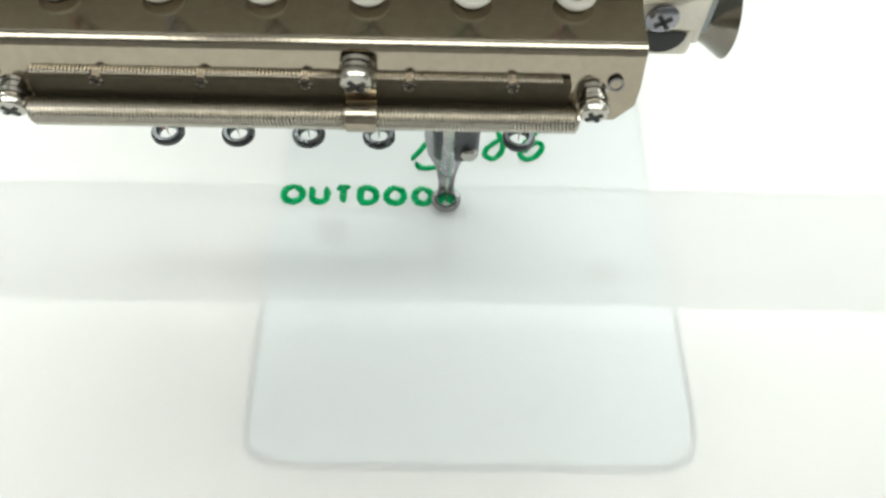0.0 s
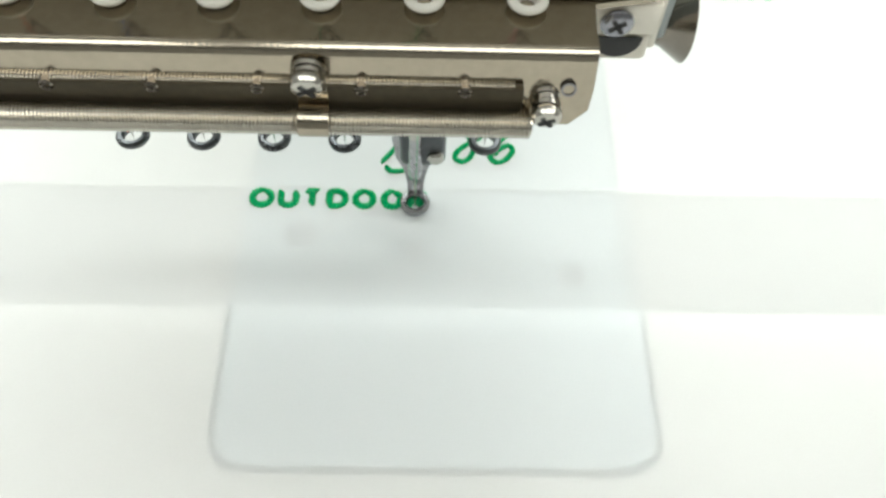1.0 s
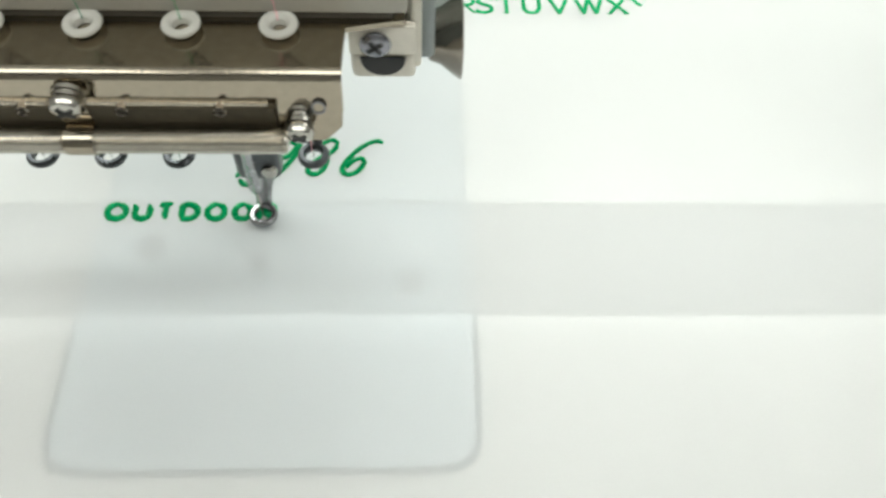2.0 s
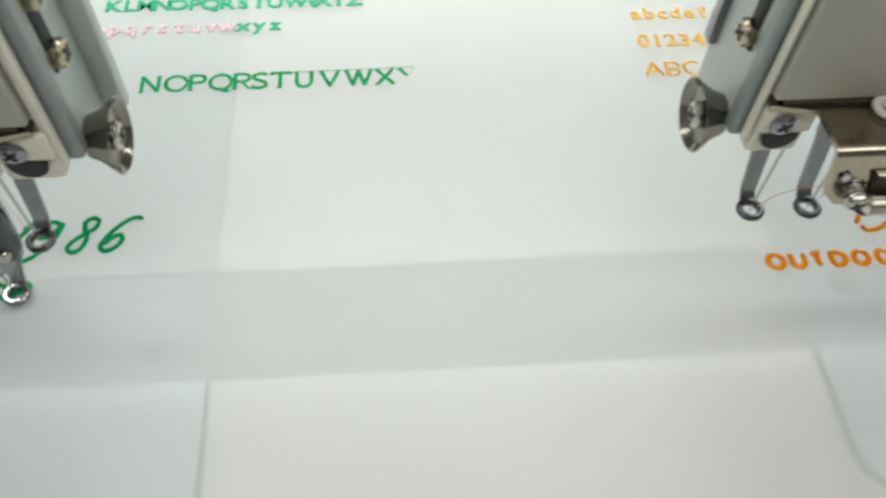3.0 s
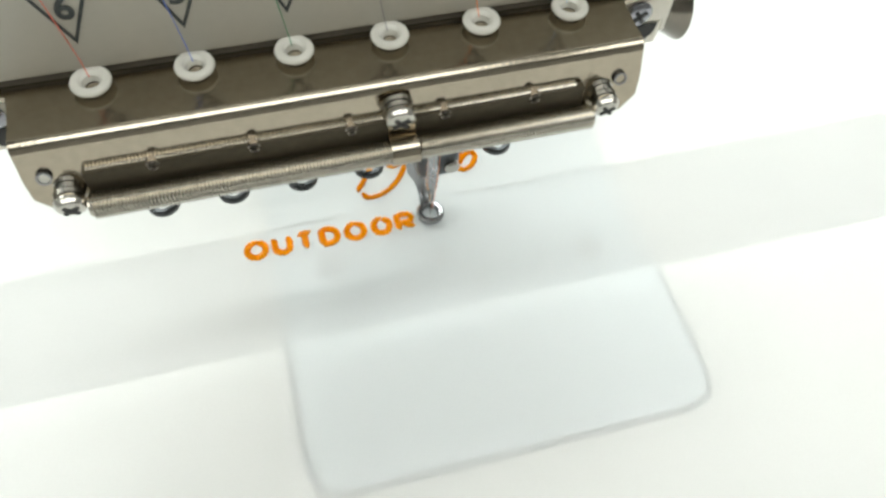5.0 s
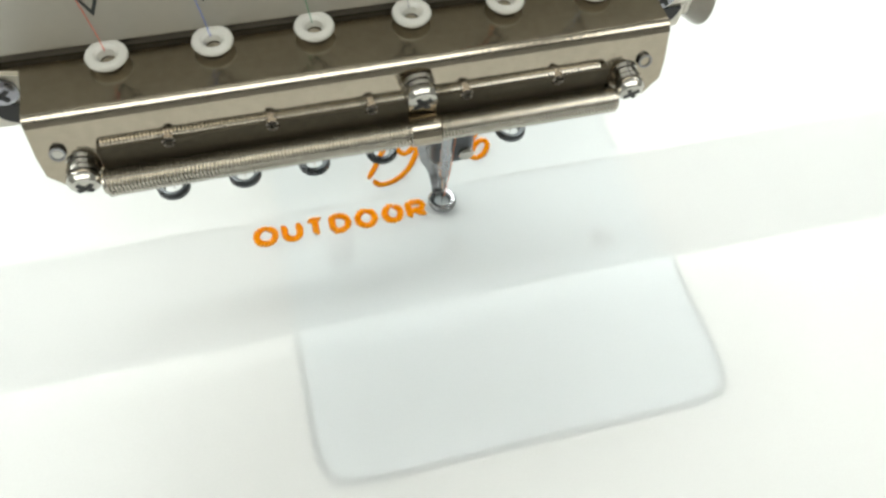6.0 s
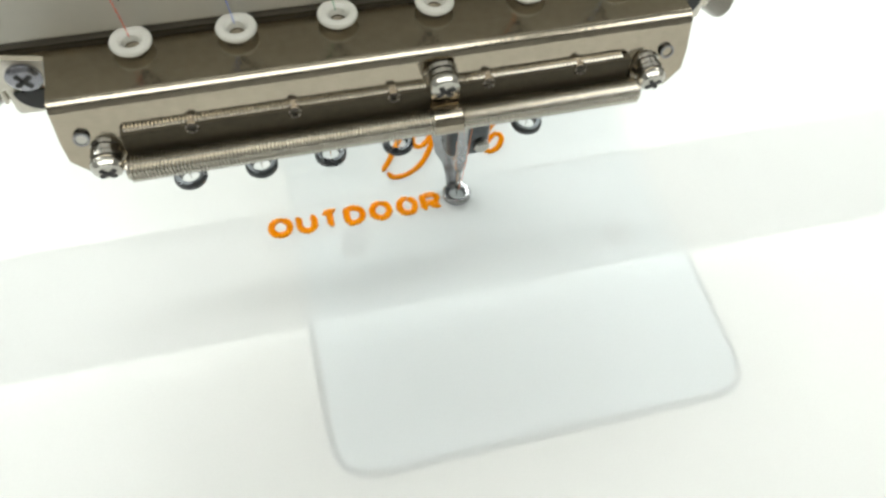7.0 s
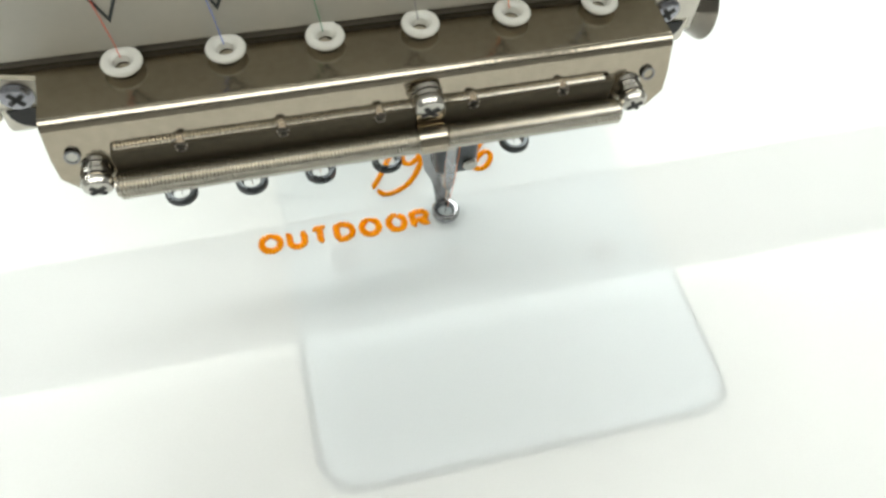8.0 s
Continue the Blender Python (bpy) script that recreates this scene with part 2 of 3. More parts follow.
def machine_bed():
    """The machine's table under the cloth, with a darker cross strip and a steel bed under each head."""
    bed = thing("machine_table", "white laminate machine table with a darker grey cross strip", "table", (0, 0, 0))
    part("front_top", box(bmesh.new(), (-0.9, -0.45, -0.03), (0.9, -0.0104, -0.0026), 0.001), TABLE_LIGHT, bed)
    # Darker strip across the whole table, between front and back tops.
    part("cross_strip", box(bmesh.new(), (-0.9, -0.0104, -0.03), (0.9, 0.0285, -0.0034)), TABLE_DARK, bed)
    part("back_top", box(bmesh.new(), (-0.9, 0.0285, -0.03), (0.9, 0.6, -0.0026), 0.001), TABLE_LIGHT, bed)
    for x, y in ((-0.85, -0.4), (0.8, -0.4), (-0.85, 0.55), (0.8, 0.55)):
        part("leg", box(bmesh.new(), (x, y, -0.85), (x + 0.05, y + 0.05, -0.03), 0.003), SIDE_GREY, bed)
    for x in (0.0, -HEAD_GAP):
        plate = thing("needle_bed", "blue-grey steel needle bed under the cloth", "machine bed", (x, 0, 0), "needle beds")
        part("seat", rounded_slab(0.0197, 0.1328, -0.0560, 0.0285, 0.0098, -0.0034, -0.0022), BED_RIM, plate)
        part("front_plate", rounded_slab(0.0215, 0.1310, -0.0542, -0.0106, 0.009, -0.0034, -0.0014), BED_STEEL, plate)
        # Bed plate coloured darker over the span of the cross strip.
        part("middle_plate", box(bmesh.new(), (0.0215, -0.0100, -0.0033), (0.1285, 0.0283, -0.0020), 0.0006), BED_DARK, plate, "darker blue-grey plate within the needle bed")
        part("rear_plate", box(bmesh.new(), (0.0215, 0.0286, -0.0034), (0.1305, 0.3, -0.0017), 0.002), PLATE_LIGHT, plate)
        for sx, sy, r in ((0.0372, 0.0125, 0.0044), (0.0697, 0.0073, 0.0028), (0.1140, -0.0002, 0.0036)):
            bm = bmesh.new()
            lathe(bm, [(0, 0), (r, 0), (r, 0.0006), (r * 0.8, 0.0009), (0, 0.0009)], Matrix.Translation((sx, sy, -0.0018)), 20)
            part("plate_screw", bm, SCREW_DARK, plate)


def cloth():
    nx, ny = 150, 90
    bm = bmesh.new()
    rows = []
    for j in range(ny + 1):
        y = -0.42 + 0.95 * j / ny
        row = []
        for i in range(nx + 1):
            x = -0.8 + 1.5 * i / nx
            z = 0.00022 * noise.noise((x * 9, y * 9, 0)) + 0.0001 * noise.noise((x * 30, y * 22, 3))
            row.append(bm.verts.new((x, y, z)))
        rows.append(row)
    for a, b in zip(rows, rows[1:]):
        for i in range(nx):
            bm.faces.new((a[i], a[i + 1], b[i + 1], b[i]))
    tagged(part("cloth", bm, CLOTH), "thin white woven cloth stretched flat over the table", "fabric")


# ---- one embroidery head ----
def screw(parent, at, axis, r, head, mat, washers=0, name="screw"):
    """A cross-head screw whose head looks along axis, with its washers behind."""
    m = Matrix.Translation(at) @ Vector(axis).to_track_quat("Z", "Y").to_matrix().to_4x4()
    bm = bmesh.new()
    prof = [(0, 0)]
    z = 0.0
    for k in range(washers):
        rr = r * (0.86 if k % 2 else 0.96)
        prof += [(rr, z), (rr, z + 0.0008), (rr * 0.8, z + 0.0009), (rr * 0.8, z + 0.0011)]
        z += 0.0011
    prof += [(r * 0.7, z), (r * 0.95, z + 0.0001), (r, z + 0.0004), (r, z + head * 0.55), (r * 0.85, z + head * 0.86), (r * 0.55, z + head), (0, z + head)]
    lathe(bm, prof, m, 20)
    s = part(name, bm, mat, parent)
    bm = bmesh.new()
    for a in (35, 125):
        bmesh.ops.create_cube(bm, size=1.0, matrix=m @ pose(0, 0, z + head, 0, 0, a) @ Matrix.Diagonal((r * 1.15, r * 0.27, 0.0004, 1)))
    part("cross_slot", bm, BLACK_GAP, s, smooth=False)
    return s


def embroidery_head():
    head = thing("embroidery_head", "cream six-needle embroidery machine head with nickel thread guide", "sewing machine", (0, 0, HEAD_DROP), "embroidery heads")
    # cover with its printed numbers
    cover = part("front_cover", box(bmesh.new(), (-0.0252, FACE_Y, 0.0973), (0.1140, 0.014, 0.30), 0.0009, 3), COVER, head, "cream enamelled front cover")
    for i in range(6):
        x, number = i * PITCH, str(6 - i)
        bm = bmesh.new()
        corners = [(x - 0.0057, 0.1164), (x + 0.0057, 0.1164), (x, 0.1037)]
        inner = [(x - 0.0047, 0.11585), (x + 0.0047, 0.11585), (x, 0.1051)]
        o = [bm.verts.new((a, FACE_Y - 0.00012, b)) for a, b in corners]
        n = [bm.verts.new((a, FACE_Y - 0.00012, b)) for a, b in inner]
        for k in range(3):
            j = (k + 1) % 3
            bm.faces.new((o[k], o[j], n[j], n[k]))
        part("triangle_mark", bm, PRINT, cover, smooth=False)
        part("numeral", glyph(number, 0.0063, 0.00006, 0.0, Matrix.Translation((x + 0.0002, FACE_Y - 0.0002, 0.1112)) @ pose(0, 0, 0, 90), bold=0.028), PRINT, cover, smooth=False)
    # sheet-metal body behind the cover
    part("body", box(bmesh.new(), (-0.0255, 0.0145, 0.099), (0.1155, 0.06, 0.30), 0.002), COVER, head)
    for side, x0, x1 in ((-1, -0.0278, -0.0257), (1, 0.1157, 0.1182)):
        bm = bmesh.new()
        outline = [(0.0125, 0.0795), (0.029, 0.061), (0.035, 0.061), (0.0355, 0.3), (0.0125, 0.3)]
        verts = [bm.verts.new((x0, y, z)) for y, z in outline]
        ext = bmesh.ops.extrude_face_region(bm, geom=[bm.faces.new(verts)])
        bmesh.ops.translate(bm, verts=[v for v in ext["geom"] if isinstance(v, bmesh.types.BMVert)], vec=(x1 - x0, 0, 0))
        bmesh.ops.bevel(bm, geom=bm.edges[:], offset=0.0004, segments=1, affect="EDGES")
        plate = part("side_plate", bm, PALE_GREY, head, "pale grey-green painted side plate")
        xf = (x0 - 0.0012, x1) if side < 0 else (x0, x1 + 0.0012)
        part("edge_rail", box(bmesh.new(), (xf[0], 0.0075, 0.0805), (xf[1], 0.0122, 0.30), 0.0011, 3), SIDE_GREY, head, "blue-grey rounded edge rail")
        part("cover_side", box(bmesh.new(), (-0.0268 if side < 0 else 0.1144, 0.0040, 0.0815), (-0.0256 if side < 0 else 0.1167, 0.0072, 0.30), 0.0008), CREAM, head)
        xo = x0 if side < 0 else x1
        m = Matrix.Translation((xo, 0.0165, 0.0788)) @ Vector((side, 0, 0)).to_track_quat("Z", "Y").to_matrix().to_4x4()
        bm = bmesh.new()
        lathe(bm, [(0, 0), (0.0052, 0), (0.0056, 0.0008), (0.0062, 0.0026), (0.0092, 0.0066), (0.0095, 0.0070), (0.0091, 0.0073), (0.0072, 0.0054), (0, 0.0049)], m, 36)
        knob = part("flared_knob", bm, KNOB, head, "flared nickel knob")
        screw(knob, (xo + side * 0.0055, 0.0165, 0.0788), (side, 0, 0), 0.0036, 0.002, CHROME)
        for y, z in ((0.0175, 0.104), (0.0175, 0.119), (0.0175, 0.136)):
            screw(plate, (xo, y, z), (side, 0, 0), 0.0034, 0.0022, BRASS, 1)
        if side > 0:
            part("rear_bracket", box(bmesh.new(), (xo, 0.0300, 0.0740), (xo + 0.0055, 0.0345, 0.30), 0.0008), PALE_GREY, plate)
        # Black bar on the plate in place of a shaded slot.
        bm = box(bmesh.new(), (xo - 0.0008, 0.0152, 0.1), (xo + 0.0008, 0.0198, 0.15), 0.0005)
        part("slot", bm, BLACK_GAP, plate)
        bm = box(bmesh.new(), (xo - 0.0022, 0.0315, 0.088), (xo + 0.0022, 0.0355, 0.30), 0.0006)
        part("rear_rail", bm, DARK_STEEL, head)
        # side tab with its screw, and the block with a painted black cavity below
        xa, xb = (-0.0255, -0.0128) if side < 0 else (0.1022, 0.1155)
        bm = box(bmesh.new(), (xa, 0.0025, 0.0865), (xb, 0.0045, 0.0938), 0.0004)
        tab = part("side_tab", bm, CREAM, head)
        screw(tab, (-0.0203 if side < 0 else 0.1075, 0.0025, 0.0898), (0, -1, 0), 0.0031, 0.0016, SCREW_BLUE)
        bm = box(bmesh.new(), (xa, 0.0035, 0.0785), (xb, 0.03, 0.0862), 0.0015, 3)
        block = part("end_block", bm, CREAM, head)
        # Black half-disc on the block; the cavity's shade is put into its colour.
        bm = bmesh.new()
        lathe(bm, [(0, 0), (0.0046, 0), (0.0046, 0.0004), (0, 0.0004)], Matrix.Translation(((xa + xb) / 2, 0.0031, 0.0852)) @ pose(0, 0, 0, 90), 20)
        bmesh.ops.bisect_plane(bm, geom=bm.verts[:] + bm.edges[:] + bm.faces[:], plane_co=(0, 0, 0.0855), plane_no=(0, 0, 1), clear_outer=True)
        part("cavity", bm, BLACK_GAP, block)
    thread_guide(head)
    needles(head)
    return head


def thread_guide(head):
    """The bent nickel plate: a ledge with six eyelets and a front flange with two springs."""
    th, xl, xr = 0.0012, -0.0146, 0.1019
    bm = bmesh.new()
    # profile of the bent sheet, from the back of the ledge to the foot of the flange
    bend = [(-0.0098 - 0.0024 * math.sin(radians(a)), 0.0933 + 0.0024 * math.cos(radians(a))) for a in range(0, 89, 8)]
    prof = [(0.0060, 0.0958), (0.0023, 0.0958), (0.0, 0.0958), (-0.006, 0.0957)] + bend + [(-0.0136, 0.0885), (-0.0146, 0.0845), (-0.0153, 0.0814)]
    cuts = [(-0.0250, 0.1135)] * 2 + [(-0.0150, 0.1022)] + [(xl, xr)] * (len(bend) + 2) + [(xl + 0.0004, xr - 0.0004), (xl + 0.0036, xr - 0.0036)]
    rows = []
    for (y, z), (a, b) in zip(prof, cuts):
        rows.append([bm.verts.new((a + (b - a) * k / 12, y, z)) for k in range(13)])
    for a, b in zip(rows, rows[1:]):
        for k in range(12):
            bm.faces.new((a[k], a[k + 1], b[k + 1], b[k]))
    bmesh.ops.recalc_face_normals(bm, faces=bm.faces)
    bmesh.ops.solidify(bm, geom=bm.faces[:], thickness=th)
    guide = part("thread_guide", bm, NICKEL, head, "bent polished nickel plate")
    for i in range(6):
        bm = bmesh.new()
        lathe(bm, [(0.0014, 0), (0.0027, 0), (0.0030, 0.0005), (0.0036, 0.0010), (0.0037, 0.0014), (0.0035, 0.0018), (0.0030, 0.0020), (0.0022, 0.0019), (0.0016, 0.0013), (0.0014, 0.0)],
              Matrix.Translation((i * PITCH, -0.0009, 0.0960)), 28)
        part("eyelet", bm, CERAMIC, guide, "white ceramic eyelet")
    # Added filler that draws the thin dark line between cover and ledge.
    bm = box(bmesh.new(), (-0.0225, FACE_Y + 0.0006, 0.0958), (0.1112, 0.0052, 0.0974), 0.0002)
    part("joint_filler", bm, JOINT_FILLER, guide, "dark brown filler added for the line under the cover")
    # Added strip that keeps the band between the springs dark.
    bm = box(bmesh.new(), (-0.0045, -0.0152, 0.0822), (0.0895, -0.0134, 0.0899), 0.0003)
    part("mid_strip", bm, STRIP, guide, "dark brown strip between the springs")
    part("upper_spring", helix(bmesh.new(), (-0.0038, -0.0136, 0.0889), 0.0920, 0.0012, 0.0003, 0.00066), SPRING, guide)
    part("lower_spring", helix(bmesh.new(), (-0.0045, -0.0172, 0.0834), 0.0955, 0.0023, 0.00033, 0.00066), SPRING, guide)
    bm = bmesh.new()
    tube(bm, [Vector((-0.0050, -0.0172, 0.0834)), Vector((0.0913, -0.0172, 0.0834))], 0.0020, 16)
    part("spring_core", bm, SPRING, guide)
    for i in range(5):
        bm = bmesh.new()
        lathe(bm, [(0.0013, -0.0015), (0.0013, 0.0006), (0.0010, 0.0009), (0.0007, 0.0006), (0, 0.0006)], Matrix.Translation((0.0075 + i * 0.01795, -0.0146, 0.0890)) @ pose(0, 0, 0, 90), 14)
        part("rivet", bm, KNOB, guide)
    for x, z, r, washers in ((-0.0079, 0.0852, 0.0029, 3), (0.0937, 0.0862, 0.0028, 3), (0.0524, 0.0914, 0.0032, 2)):
        screw(guide, (x, -0.0130, z + 0.0006), (0, -1, -0.22), r, 0.0024, CHROME, washers)
    # strap from the middle screw round the lower spring
    bm = bmesh.new()
    y0 = [(-0.0158, 0.0925), (-0.0158, 0.0895), (-0.0157, 0.0868)] + [(-0.0172 - 0.0029 * math.sin(radians(a)), 0.0834 + 0.0029 * math.cos(radians(a))) for a in range(-40, 200, 20)]
    rows = [[bm.verts.new((x, y, z)) for x in (0.0502, 0.0556)] for y, z in y0]
    for a, b in zip(rows, rows[1:]):
        bm.faces.new((a[0], a[1], b[1], b[0]))
    bmesh.ops.recalc_face_normals(bm, faces=bm.faces)
    bmesh.ops.solidify(bm, geom=bm.faces[:], thickness=0.0004)
    part("strap", bm, NICKEL, guide)
    for x in (-0.0109, 0.0974):
        bm = bmesh.new()
        lathe(bm, [(0.001, 0), (0.0014, 0.0), (0.0014, 0.0006), (0.001, 0.0006), (0.001, 0)], Matrix.Translation((x, -0.0136, 0.0890)) @ pose(0, 0, 0, 76), 18)
        hole = part("hole_rim", bm, DARK_STEEL, guide)
        bm = bmesh.new()
        lathe(bm, [(0, 0), (0.00095, 0), (0.00095, 0.0004), (0, 0.0004)], Matrix.Translation((x, -0.0136, 0.0890)) @ pose(0, 0, 0, 76), 18)
        part("hole", bm, NICKEL if x > 0 else CERAMIC, hole)


def needles(head):
    """Six needle bars, each with its presser foot; the second needle is down at the cloth."""
    for i in range(6):
        x = i * PITCH + NEEDLE_X
        z = (0.0006 if i == 4 else 0.0287) - HEAD_DROP
        bm = bmesh.new()
        tube(bm, [Vector((x, NEEDLE_Y + 0.012, z + 0.022)), Vector((x, NEEDLE_Y + 0.012, 0.16))], 0.002, 14)
        part("needle_bar", bm, CHROME, head)
        bm = bmesh.new()
        ring = Matrix.Translation((x, NEEDLE_Y, z))
        lathe(bm, [(0.0023, 0.0), (0.0036, -0.0002), (0.0042, 0.0006), (0.0042, 0.0016), (0.0036, 0.0022), (0.0027, 0.0022), (0.0022, 0.0014), (0.0023, 0.0)], ring, 30)
        rim = bm
        bm = bmesh.new()
        # strap from the ring back and up to the clamp
        prof = [(0.0032, 0.0012, 0.0022), (0.0052, 0.004, 0.0022), (0.0062, 0.009, 0.0023), (0.0085, 0.02, 0.0026), (0.0105, 0.032, 0.0036), (0.0115, 0.044, 0.0044), (0.012, 0.06, 0.0046)]
        rows = []
        if i == 4:
            prof = [(0.0032, 0.0012, 0.0022), (0.0046, 0.004, 0.0023), (0.0052, 0.007, 0.0028), (0.0058, 0.010, 0.0036), (0.0064, 0.0135, 0.0054), (0.0075, 0.02, 0.0064), (0.009, 0.03, 0.0066), (0.0115, 0.044, 0.0056), (0.012, 0.06, 0.0046)]
        for dy, dz, w in prof:
            rows.append([bm.verts.new((x + sx * w, NEEDLE_Y + dy + sy, z + dz)) for sx, sy in ((-1, 0), (1, 0), (1, 0.0014), (-1, 0.0014))])
        for a, b in zip(rows, rows[1:]):
            for k in range(4):
                bm.faces.new((a[k], a[(k + 1) % 4], b[(k + 1) % 4], b[k]))
        bm.faces.new(rows[0])
        bm.faces.new(rows[-1])
        # Raised feet and their rings are coloured darker than the lowered foot.
        foot = part("presser_foot", bm, FOOT if i == 4 else DARK_STEEL, head, "steel presser foot with a ring")
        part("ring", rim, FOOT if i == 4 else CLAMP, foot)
        bm = bmesh.new()
        lathe(bm, [(0, -0.001), (0.0004, 0.004), (0.0005, 0.03), (0.0019, 0.031), (0.0019, 0.042), (0, 0.042)], Matrix.Translation((x, NEEDLE_Y, z + 0.0)), 12)
        part("needle", bm, CHROME, head)
        if i == 4:
            bm = bmesh.new()
            lathe(bm, [(0, 0.013), (0.0012, 0.013), (0.0018, 0.0145), (0.0020, 0.016), (0.0020, 0.026), (0.0018, 0.0268), (0.0018, 0.06), (0, 0.06)], Matrix.Translation((x, NEEDLE_Y, z)), 18)
            part("needle_holder", bm, FOOT, head)
            bm = box(bmesh.new(), (x - 0.0042, NEEDLE_Y - 0.0008, z + 0.0185), (x + 0.0082, NEEDLE_Y + 0.0075, z + 0.036), 0.0024, 3)
            clamp = part("needle_clamp", bm, CLAMP, head, "black steel needle clamp")
            bm = bmesh.new()
            lathe(bm, [(0, 0), (0.0022, 0), (0.0022, 0.0012), (0.0017, 0.0016), (0, 0.0016)], Matrix.Translation((x + 0.0054, NEEDLE_Y - 0.0006, z + 0.0235)) @ pose(0, 0, 0, 90), 16)
            part("clamp_screw", bm, CHROME, clamp)


def glyph(text, size, depth, bevel, m, bold=0.0):
    """A bmesh of lettering in the built-in font, centred on m."""
    c = bpy.data.curves.new("lettering", "FONT")
    c.body, c.size, c.extrude, c.bevel_depth, c.offset = text, size, depth, bevel, bold * size
    c.align_x, c.align_y = "CENTER", "CENTER"
    c.resolution_u = 5
    ob = bpy.data.objects.new("lettering", c)
    scene.collection.objects.link(ob)
    dg = bpy.context.evaluated_depsgraph_get()
    me = bpy.data.meshes.new_from_object(ob.evaluated_get(dg))
    bm = bmesh.new()
    bm.from_mesh(me)
    bm.transform(m)
    bpy.data.objects.remove(ob)
    bpy.data.curves.remove(c)
    bpy.data.meshes.remove(me)
    return bm


# ---- embroidery on the cloth ----
def arc(cx, cy, rx, ry, a0, a1, n=24):
    return [(cx + rx * math.cos(radians(a0 + (a1 - a0) * k / n)), cy + ry * math.sin(radians(a0 + (a1 - a0) * k / n)), 0) for k in range(n + 1)]


def letter_strokes(c, w, h):
    """Centre lines of a sans capital in a box w by h."""
    if c == "O":
        return [arc(w / 2, h / 2, w / 2, h / 2, 80, 440, 40)]
    if c == "U":
        r = w / 2
        return [[(0, h, 0), (0, r, 0)] + arc(r, r, r, r, 180, 360)[1:] + [(w, h, 0)]]
    if c == "T":
        return [[(0, h, 0), (w, h, 0)], [(w / 2, h, 0), (w / 2, 0, 0)]]
    if c == "D":
        return [[(0, 0, 0), (0, h, 0)], [(0, h, 0), (w * 0.4, h, 0)] + arc(w * 0.4, h / 2, w * 0.6, h / 2, 90, -90)[1:] + [(0, 0, 0)]]
    r = h * 0.28
    return [[(0, 0, 0), (0, h, 0)], [(0, h, 0), (w * 0.5, h, 0)] + arc(w * 0.5, h - r, w * 0.42, r, 90, -90)[1:] + [(0, h - 2 * r, 0)], [(w * 0.42, h - 2 * r, 0), (w * 0.95, 0, 0)]]


def embroidered_word(at, mat, colour, group):
    word = thing("embroidered_word", f"{colour} satin-stitched word OUTDOOR on white cloth", "embroidery", at, group)
    rng = random.Random(7)
    s, x = 0.00215, 0.0
    for c, w, gap in (("O", 7.56, 0.63), ("U", 6.5, 0.63), ("T", 5.9, 0.95), ("D", 6.8, 0.74), ("O", 7.25, 0.95), ("O", 6.9, 0.42), ("R", 6.9, 0)):
        bm = bmesh.new()
        for stroke in letter_strokes(c, w / 1000 - s, 0.0073 - s):
            path = even([Vector(p) + Vector((x + s / 2, s / 2, 0)) for p in stroke], 0.00030)
            satin(bm, path, s, 0.0010, rng=rng)
        part("letter", bm, mat, word)
        x += (w + gap) / 1000
    return word


def embroidered_year(at, mat, colour, group):
    year = thing("embroidered_year", f"{colour} satin-stitched script number 1986 on white cloth", "embroidery", at, group)
    rng = random.Random(9)
    one = [(35.4, 17.7), (38, 21), (41.5, 26.5), (44.6, 31.1), (41.5, 28.6)]
    nine = [(54, 30), (51, 31.5), (48, 29.5), (46.8, 26.5), (48.5, 24.8), (51.5, 26.5), (54.3, 30.5), (52.5, 25), (48, 18.5), (43, 15.2), (38.5, 14.6), (37.0, 16.5)]
    eight = [(66.5, 31), (64.5, 32.4), (61.8, 31), (62, 28), (63.2, 25), (62.5, 21), (60, 18.6), (57.8, 19.5), (58, 22), (61, 25), (65, 28), (66.5, 31)]
    six = [(80.7, 31), (79, 32), (76, 31), (72.5, 28), (69.5, 24), (68.2, 20.5), (70, 18.5), (73, 19.8), (75, 23), (73.8, 25), (71, 23.5), (69.2, 21)]
    for stroke in (one, nine, eight, six):
        bm = bmesh.new()
        satin(bm, smooth_path([(a / 1000, b / 1000, 0) for a, b in stroke], 0.00028), 0.0018, 0.0010, rng=rng)
        part("numeral", bm, mat, year)
    return year


def stitched_row(text, x, y, step, size, mats, name_words, wide=1.0, slope=0.0, bold=0.016):
    """A row of single stitched characters, from x at the baseline y."""
    row = thing("embroidered_letters", name_words, "embroidery", (x, y, 0.0), "stitched sample rows")
    for k, c in enumerate(text):
        if c == " ":
            continue
        m = Matrix.Translation((k * step + step / 2, size * 0.36, 0.0002)) @ Matrix.Shear("XY", 4, (slope, 0)) @ Matrix.Diagonal((wide, 1, 1, 1)) if slope else Matrix.Translation((k * step + step / 2, size * 0.36, 0.0002)) @ Matrix.Diagonal((wide, 1, 1, 1))
        part("letter", glyph(c, size, 0.00012, 0.00012, m, bold), mats(k), row)
    return row


